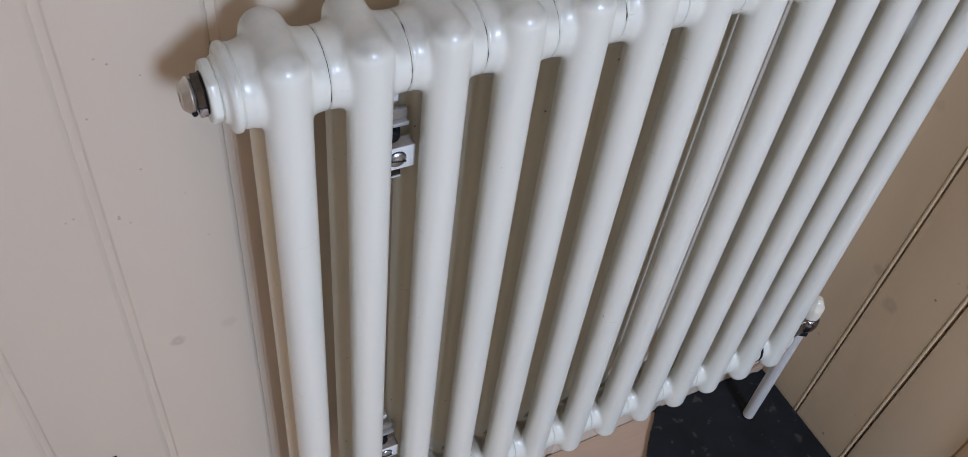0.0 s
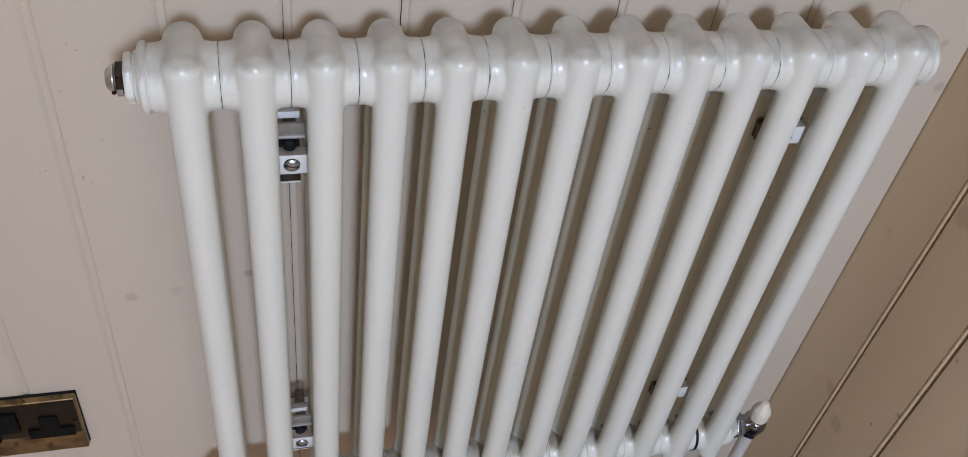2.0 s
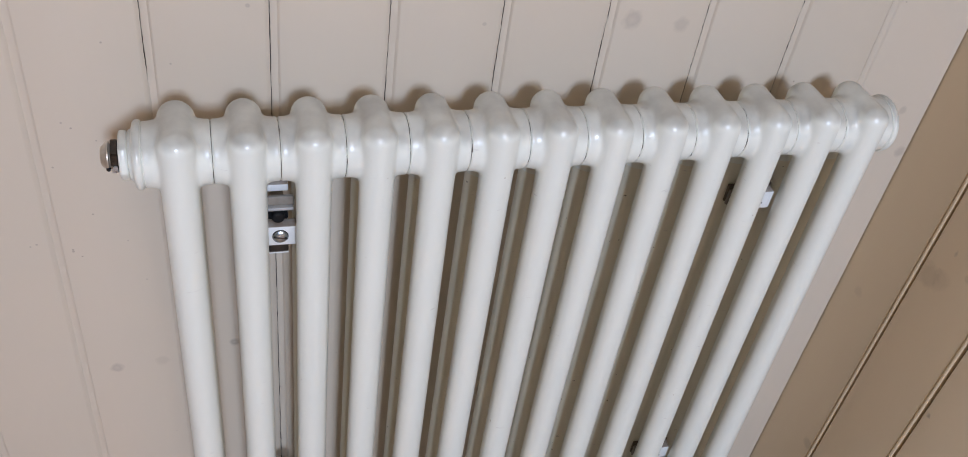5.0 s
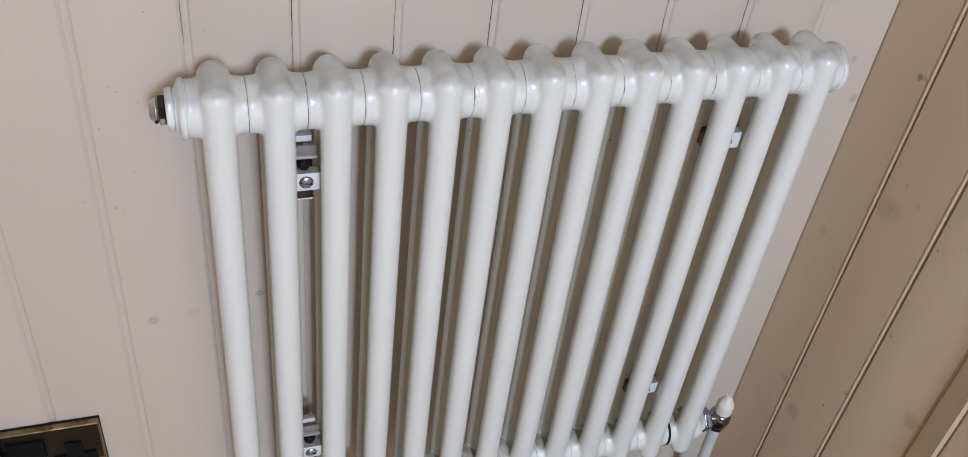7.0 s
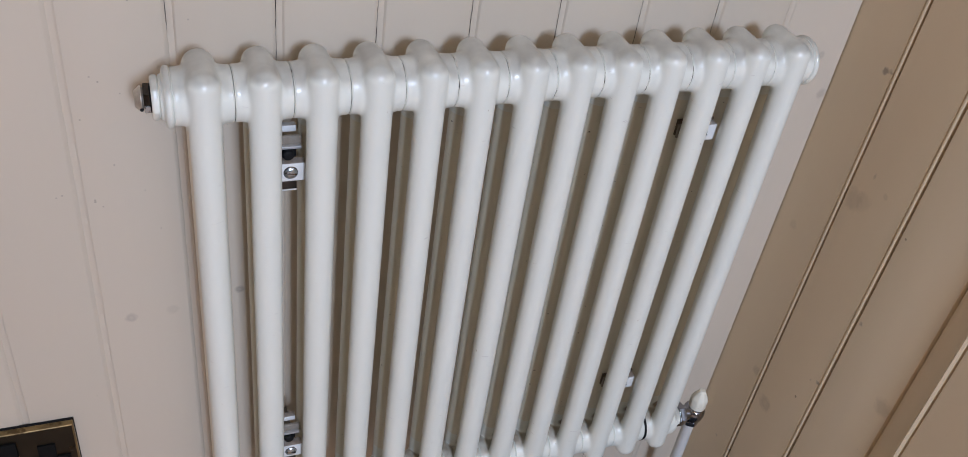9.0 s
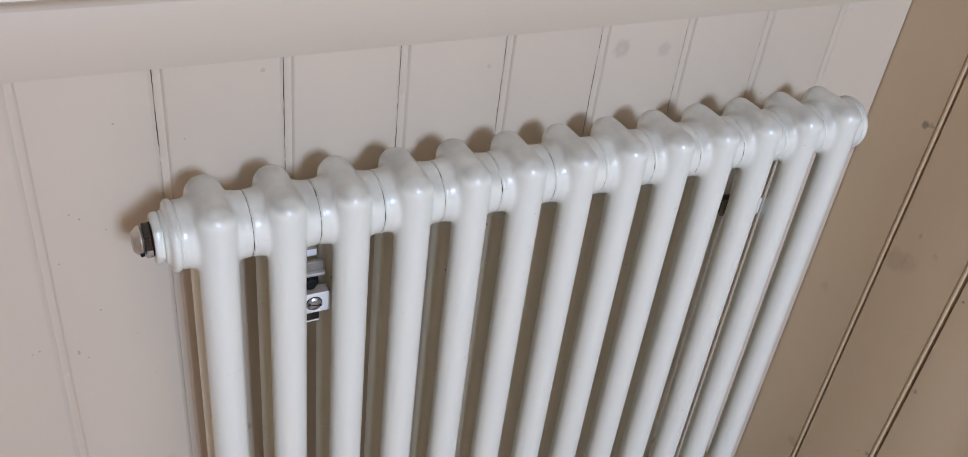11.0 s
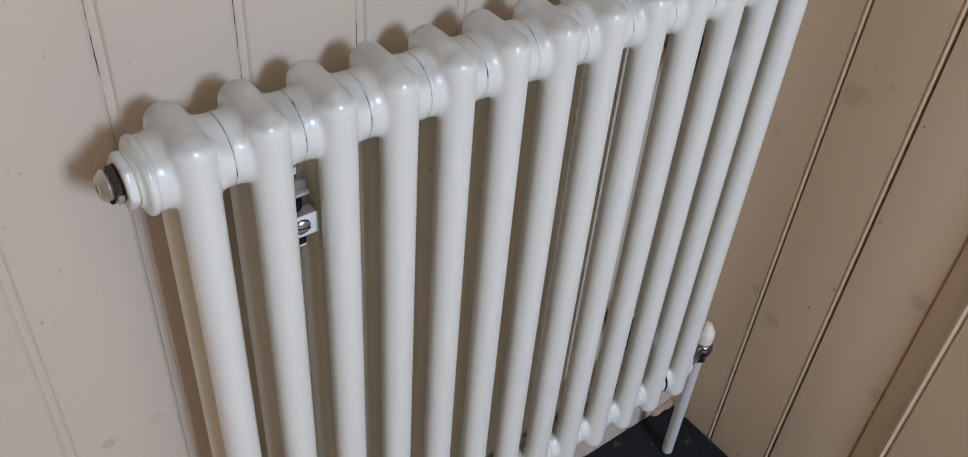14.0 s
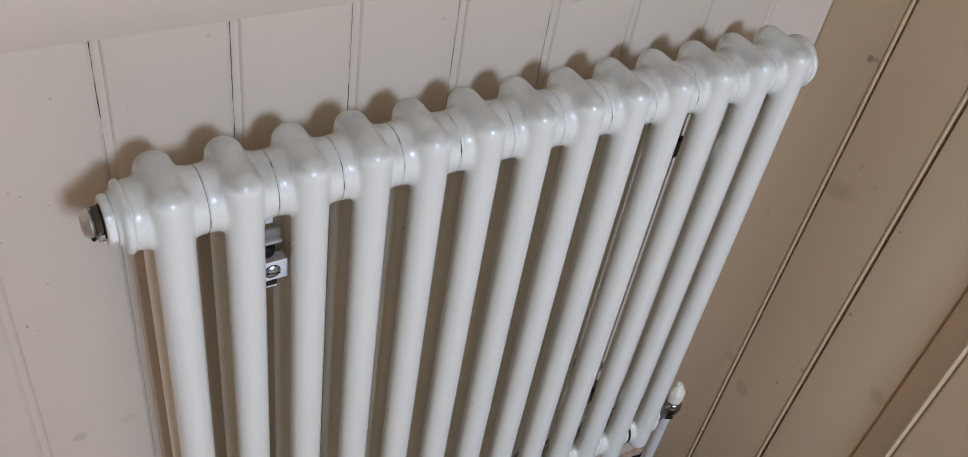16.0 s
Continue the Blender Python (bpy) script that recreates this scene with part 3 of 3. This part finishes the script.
for a, b in zip(rings, rings[1:]):
    for k in range(24):
        bm.faces.new((a[k], a[(k + 1) % 24], b[(k + 1) % 24], b[k]))
tagged(finish(bm, "heating_pipe", PIPE_PAINT), "white painted copper pipe rising through the slate floor", "pipe")
bm = bmesh.new()
lathe(bm, [(0.0080, 0.0002), (0.0098, 0.0002), (0.0092, 0.0010), (0.0080, 0.0018)], at(PX, PY, 0.0), 24, caps=False)
setting(finish(bm, "pipe_hole_trim", RUBBER), "dark ragged rim round the pipe hole")


# ---- wall brackets ----
def bracket(x, z, wide=False):
    """Wall plate, arm, clamp block with a slotted screw, hook and bolt over it."""
    b = tagged(empty("wall_bracket", x, 0.0, z), "white painted steel radiator bracket with a slotted screw", "bracket", "radiator wall brackets")
    bpy.context.view_layer.update()
    yf = FRONT_Y + 0.0100

    def add(name, bm, mat, label="", parent=None):
        ob = finish(bm, name, mat, None, True, label)
        return own(ob, parent or b)
    add("wall_plate", box(bmesh.new(), x - 0.0110, x + 0.0110, -0.0030, -0.0002, z - 0.050, z - 0.018, 0.0008), CLAMP)
    add("arm", box(bmesh.new(), x - 0.0040, x + 0.0065, yf + 0.010, -0.0030, z - 0.0140, z - 0.0060, 0.0008), GRIMY)
    clamp = add("clamp_block", box(bmesh.new(), x - 0.0100, x + (0.0150 if wide else 0.0118), yf, yf + 0.0100, z - 0.0092, z + 0.0092, 0.0010, 3), CLAMP, "white painted clamp block with a dusty top")
    bm = bmesh.new()
    lathe(bm, [(0.0050, 0), (0.0062, 0), (0.0061, 0.0004), (0.0050, 0.0005)], at(x - 0.0008, yf, z, ALONG_MY), 28, caps=False)
    add("screw_recess", bm, GUNMETAL, "", clamp)
    bm = bmesh.new()
    lathe(bm, [(0.0005, 0), (0.0056, 0), (0.0056, 0.0006), (0.0046, 0.0017), (0.0022, 0.0023), (0.0005, 0.0024)], at(x - 0.0008, yf, z, ALONG_MY), 28)
    add("slotted_screw", bm, STEEL, "zinc slotted screw", clamp)
    slot = box(bmesh.new(), x - 0.0060, x + 0.0044, yf - 0.0026, yf - 0.0018, z - 0.0005, z + 0.0005)
    bmesh.ops.rotate(slot, verts=slot.verts, cent=(x - 0.0008, yf - 0.002, z), matrix=Matrix.Rotation(radians(12), 3, "Y"))
    add("screw_slot", slot, GUNMETAL, "", clamp)
    # black sheet added for the shade of the cavity behind the bolt
    add("upper_cheek", box(bmesh.new(), x - 0.0105, x + 0.0060, yf + 0.0115, yf + 0.0140, z + 0.0080, z + 0.0200, 0.0004), RUBBER, "black backing sheet standing in for the shaded cavity behind the bolt")
    u = bmesh.new()
    outline = [(0.0105, 0.0288), (-0.0105, 0.0288), (-0.0105, 0.0196), (-0.0092, 0.0186), (0.0092, 0.0186), (0.0105, 0.0196)]
    extrude_xy(u, outline, 0.0, 0.0030)
    for v in u.verts:
        v.co = Vector((x + v.co.x, yf + 0.0150 - v.co.z, z + v.co.y))
    bmesh.ops.bevel(u, geom=u.edges[:], offset=0.0005, segments=1, affect="EDGES")
    add("hook", u, GRIMY, "grimy grey steel hook plate")
    bm = bmesh.new()
    lathe(bm, rounded(0.0050, 0.0075, 0.0022), at(x - 0.0016, yf + 0.0120, z + 0.0135, ALONG_MY), 24)
    add("bolt", bm, RUBBER, "black oxide bolt")
    add("hook_lip", box(bmesh.new(), x - 0.0108, x + 0.0100, yf + 0.0078, yf + 0.0120, z + 0.0184, z + 0.0212, 0.0007), STEEL_DULL)
    add("top_lug", box(bmesh.new(), x - 0.0105, x + 0.0070, yf + 0.0180, yf + 0.0250, z + 0.0295, z + 0.0360, 0.0010), CLAMP)
    add("lower_tab", box(bmesh.new(), x - 0.0100, x + 0.0060, yf + 0.0090, yf + 0.0110, z - 0.0235, z - 0.0092, 0.0005), GUNMETAL)
    add("tab_edge", box(bmesh.new(), x - 0.0100, x + 0.0060, yf + 0.0085, yf + 0.0115, z - 0.0250, z - 0.0235, 0.0004), CLAMP)
    if wide:
        add("side_plate", box(bmesh.new(), x - 0.0255, x + 0.0165, yf + 0.0102, yf + 0.0125, z - 0.0070, z + 0.0112, 0.0006), RUSTY, "rusty dark steel plate")
        add("side_tab", box(bmesh.new(), x - 0.0250, x - 0.0100, yf + 0.0070, yf + 0.0101, z - 0.0090, z + 0.0075, 0.0014), GRIMY)
    return b


for bx, bz, wide in ((0.0690, -0.0926, False), (0.0690, -0.4653, False), (0.4797, -0.0888, True), (0.4797, -0.4568, True)):
    bracket(bx, FLOOR_Z + bz, wide)

# ---- brass double socket and the plug in it ----
SX1, SX0, SZ1, SZ0 = -0.1482, -0.2944, FLOOR_Z - 0.4330, FLOOR_Z - 0.5190
outlet = tagged(empty("wall_socket", (SX0 + SX1) / 2, 0.0, (SZ0 + SZ1) / 2), "tarnished brass double wall socket with black inserts", "socket")
bpy.context.view_layer.update()


def add_socket(name, bm, mat, label=""):
    return own(finish(bm, name, mat, None, True, label), outlet)


add_socket("back_rim", box(bmesh.new(), SX0 - 0.0012, SX1 + 0.0006, -0.0028, 0.0, SZ0 - 0.001, SZ1 + 0.0006, 0.0004), RUBBER, "dark gap round the plate")
add_socket("face_plate", box(bmesh.new(), SX0, SX1, -0.0105, -0.0026, SZ0, SZ1, 0.0012, 3), BRASS)
# film that paints the dark reflection over the face of the brass plate
add_socket("face_film", box(bmesh.new(), SX0 + 0.0015, SX1 - 0.0015, -0.0109, -0.0104, SZ0 + 0.030, SZ1 - 0.0015, 0.0002), DARK_BRASS, "tarnished brass face with its dark reflection painted on as a film")
for gx in (0.0, -0.070):
    x = -0.1775 + gx
    sw = bmesh.new()
    box(sw, x - 0.064 + 0.0, x - 0.027, -0.0150, -0.0107, SZ1 - 0.0420, SZ1 - 0.0115, 0.0012)
    add_socket("rocker_switch", sw, BLACK_PLASTIC) if gx == 0.0 else sw.free()
    tee = bmesh.new()
    extrude_xy(tee, [(-0.0085, 0.0), (-0.0085, -0.020), (-0.0215, -0.020), (-0.0215, -0.034), (0.0215, -0.034), (0.0215, -0.020), (0.0085, -0.020), (0.0085, 0.0)], 0.0, 0.0022)
    for v in tee.verts:
        v.co = Vector((x + v.co.x, -0.0108 - v.co.z, SZ1 - 0.0235 + v.co.y))
    add_socket("pin_insert", tee, BLACK_PLASTIC)
bm = bmesh.new()
lathe(bm, rounded(0.0030, 0.0015, 0.0004), at(-0.1535, -0.0106, SZ1 - 0.036, ALONG_MY), 18)
add_socket("plate_screw", bm, DARK_BRASS)

plug = bmesh.new()
box(plug, -0.3000, -0.2440, -0.0500, -0.0110, SZ1 - 0.080, SZ1 + 0.030, 0.0190, 6)
tagged(finish(plug, "plug_adapter", WHITE_PLASTIC), "white rounded plastic plug in the brass socket", "plug")

# ---- boards: back wall ----
BOARD, FIRST = 0.0883, -0.0192


def crack(joint, z):
    """Half the width of the crack in a joint between two boards; a negative one is painted shut."""
    if not -0.05 < joint < 0.55:
        return -0.0001
    wide = 0.00026 + 0.00036 * joint + 0.00022 * noise.noise((joint * 40, z * 45, 2.0)) + 0.00022 * noise.noise((joint * 40, z * 190, 4.0))
    if joint < 0.0:
        wide -= 0.0012 * min(max((0.800 - z) / 0.05, 0.0), 1.0)
    return max(wide, -0.0001)


def back_board(x0, x1):
    """A board with a shallow rebate along one edge and an eased other edge, so that each joint is a flat groove with a ragged crack in it."""
    bm = bmesh.new()
    near = -0.2 < x0 < 0.6
    shut = not -0.05 < x0 < 0.55
    d0, d1 = [1.0 if -0.05 < x < 0.55 else 0.72 for x in (x0, x1)]      # paint fills the shut joints
    rings = []
    for z in np.linspace(-0.019, RAIL_Z, 420 if near else 60):
        g0, g1 = crack(x0, z), crack(x1, z)
        w0 = 0.00035 * noise.noise((x0 * 30, z * 330, 0.0)) + 0.0003 * noise.noise((x0 * 30, z * 60, 3.0))
        w1 = 0.00035 * noise.noise((x1 * 30, z * 330, 0.0)) + 0.0003 * noise.noise((x1 * 30, z * 60, 3.0))
        soft = 0.0004 * noise.noise((x0 * 30, z * 25, 8.0))
        ridge = 0.0019 if shut or g0 <= -0.0001 else 0.0032
        plan = [(x0 + g0 + w0, 0.0130), (x0 + g0 + w0, ridge * d0), (x0 + g0 + w0 + 0.0007, 0.0026 * d0), (x0 + 0.0054, 0.0022 * d0), (x0 + 0.0061 + soft, 0.0014 * d0), (x0 + 0.0068 + soft, 0.0004 * d0), (x0 + 0.0078 + soft, 0.0),
                (x1 - 0.0036, 0.0), (x1 - 0.0026, 0.0004 * d1), (x1 - g1 + w1, 0.0025 * d1), (x1 - g1 + w1, 0.0130)]
        if x1 > 0.69:      # the last board runs into the corner
            plan[7:] = [(x1 - 0.0036, 0.0), (x1 - 0.0020, 0.0), (x1, 0.0), (x1, 0.0130)]
        rings.append([bm.verts.new((x, y, z)) for x, y in plan])
    m = len(rings[0])
    for a, b in zip(rings, rings[1:]):
        for k in range(m):
            face = bm.faces.new((a[k], a[(k + 1) % m], b[(k + 1) % m], b[k]))
            face.material_index = 1 if k in (0, m - 2) and x1 < 0.69 else 0      # the sides of a crack are bare and dirty
    bm.faces.new(list(reversed(rings[0])))
    bm.faces.new(rings[-1])
    board = finish(bm, "board", BOARD_WHITE, wall_back)
    board.data.materials.append(DARK_GAP)
    return board


edges = [FIRST + BOARD * k for k in range(-18, 8)] + [0.6908]
edges = [max(e, ROOM_X0 + 0.001) for e in edges if e > ROOM_X0 - 0.08]
for a, b in zip(edges, edges[1:]):
    if b - a > 0.02:
        back_board(a, b)

# ---- boards: right wall, with a bead along one edge ----
R1, RB = -0.0003 - WALL_Y, 0.0895


def bead_board(y1, y0, proud=0.0):
    """A board from y1 (nearer the corner) to y0, a half-round bead along its y0 edge, and a dark quirk after it."""
    X = ROOM_X1 - proud
    pts = [(ROOM_X1 + 0.016, y1 - 0.0008), (X + 0.0040, y1 - 0.0008), (X + 0.0015, y1 - 0.0012), (X, y1 - 0.0030), (X, y0 + 0.0060), (X + 0.0009, y0 + 0.0053)]
    for k in range(9):
        a = math.pi * k / 8
        pts.append((X + 0.0016 - 0.0022 * math.sin(a), y0 + 0.0030 + 0.0022 * math.cos(a)))
    pts += [(X + 0.0045, y0 + 0.0006), (ROOM_X1 + 0.016, y0 + 0.0006)]
    bm = bmesh.new()
    extrude_xy(bm, pts, -0.019, ROOM_Z - 0.001)
    return finish(bm, "board", BOARD_CREAM, wall_right)


bead_board(0.0125, R1)
bead_board(R1, R1 - RB)
R3, R4 = -0.1825 - WALL_Y, -0.2125 - WALL_Y
bm = bmesh.new()
extrude_xy(bm, [(ROOM_X1 + 0.016, R1 - RB - 0.0008), (ROOM_X1 + 0.004, R1 - RB - 0.0008), (ROOM_X1, R1 - RB - 0.003), (ROOM_X1, R3 + 0.004), (ROOM_X1 + 0.0012, R3 + 0.001),
                (ROOM_X1 + 0.006, R3), (ROOM_X1 + 0.016, R3)], -0.019, ROOM_Z - 0.001)
finish(bm, "board", BOARD_CREAM, wall_right)
bm = bmesh.new()
extrude_xy(bm, [(ROOM_X1 + 0.016, R3 - 0.0008), (ROOM_X1 + 0.0050, R3 - 0.0008), (ROOM_X1 + 0.0054, R4 + 0.004), (ROOM_X1 + 0.0054, R4 + 0.0005), (ROOM_X1 + 0.016, R4 + 0.0005)], -0.019, ROOM_Z - 0.001)
finish(bm, "board", BOARD_CREAM, wall_right)
y = R4
bm = bmesh.new()
X = ROOM_X1 - 0.007
extrude_xy(bm, [(ROOM_X1 + 0.016, y), (X + 0.004, y), (X + 0.001, y - 0.001), (X - 0.001, y - 0.0035), (X + 0.001, y - 0.0062), (X + 0.0042, y - 0.0070), (X + 0.0042, y - 0.0086),
                (X + 0.0012, y - 0.0095), (X + 0.0005, y - 0.098), (ROOM_X1 + 0.016, y - 0.098)], -0.019, ROOM_Z - 0.001)
finish(bm, "board", BOARD_CREAM, wall_right)
y -= 0.0985
while y - RB > ROOM_Y0:
    bead_board(y, y - RB)
    y -= RB

# a bare, broken end of timber at the foot of the wall
bm = bmesh.new()
extrude_xy(bm, [(0.6480, -0.0006), (0.6510, -0.0060), (0.6600, -0.0078), (0.6720, -0.0060), (0.6800, -0.0082), (0.6890, -0.0070), (0.6890, -0.0002)], 0.0003, 0.0110)
for v in bm.verts:
    if v.co.z > 0.005:
        v.co.z += 0.006 * noise.noise((v.co.x * 160, v.co.y * 160, 1.0))
setting(finish(bm, "trim_foot", RAW_WOOD, smooth=False), "bare broken timber at the foot of the wall")

# ---- floor boards ----
y = 0.0
while y > ROOM_Y0:
    bm = bmesh.new()
    box(bm, ROOM_X0, ROOM_X1, y - 0.1095, y - 0.0005, -0.0215, -0.006, 0.0012, 1)
    finish(bm, "floorboard", WOOD, floor)
    y -= 0.110
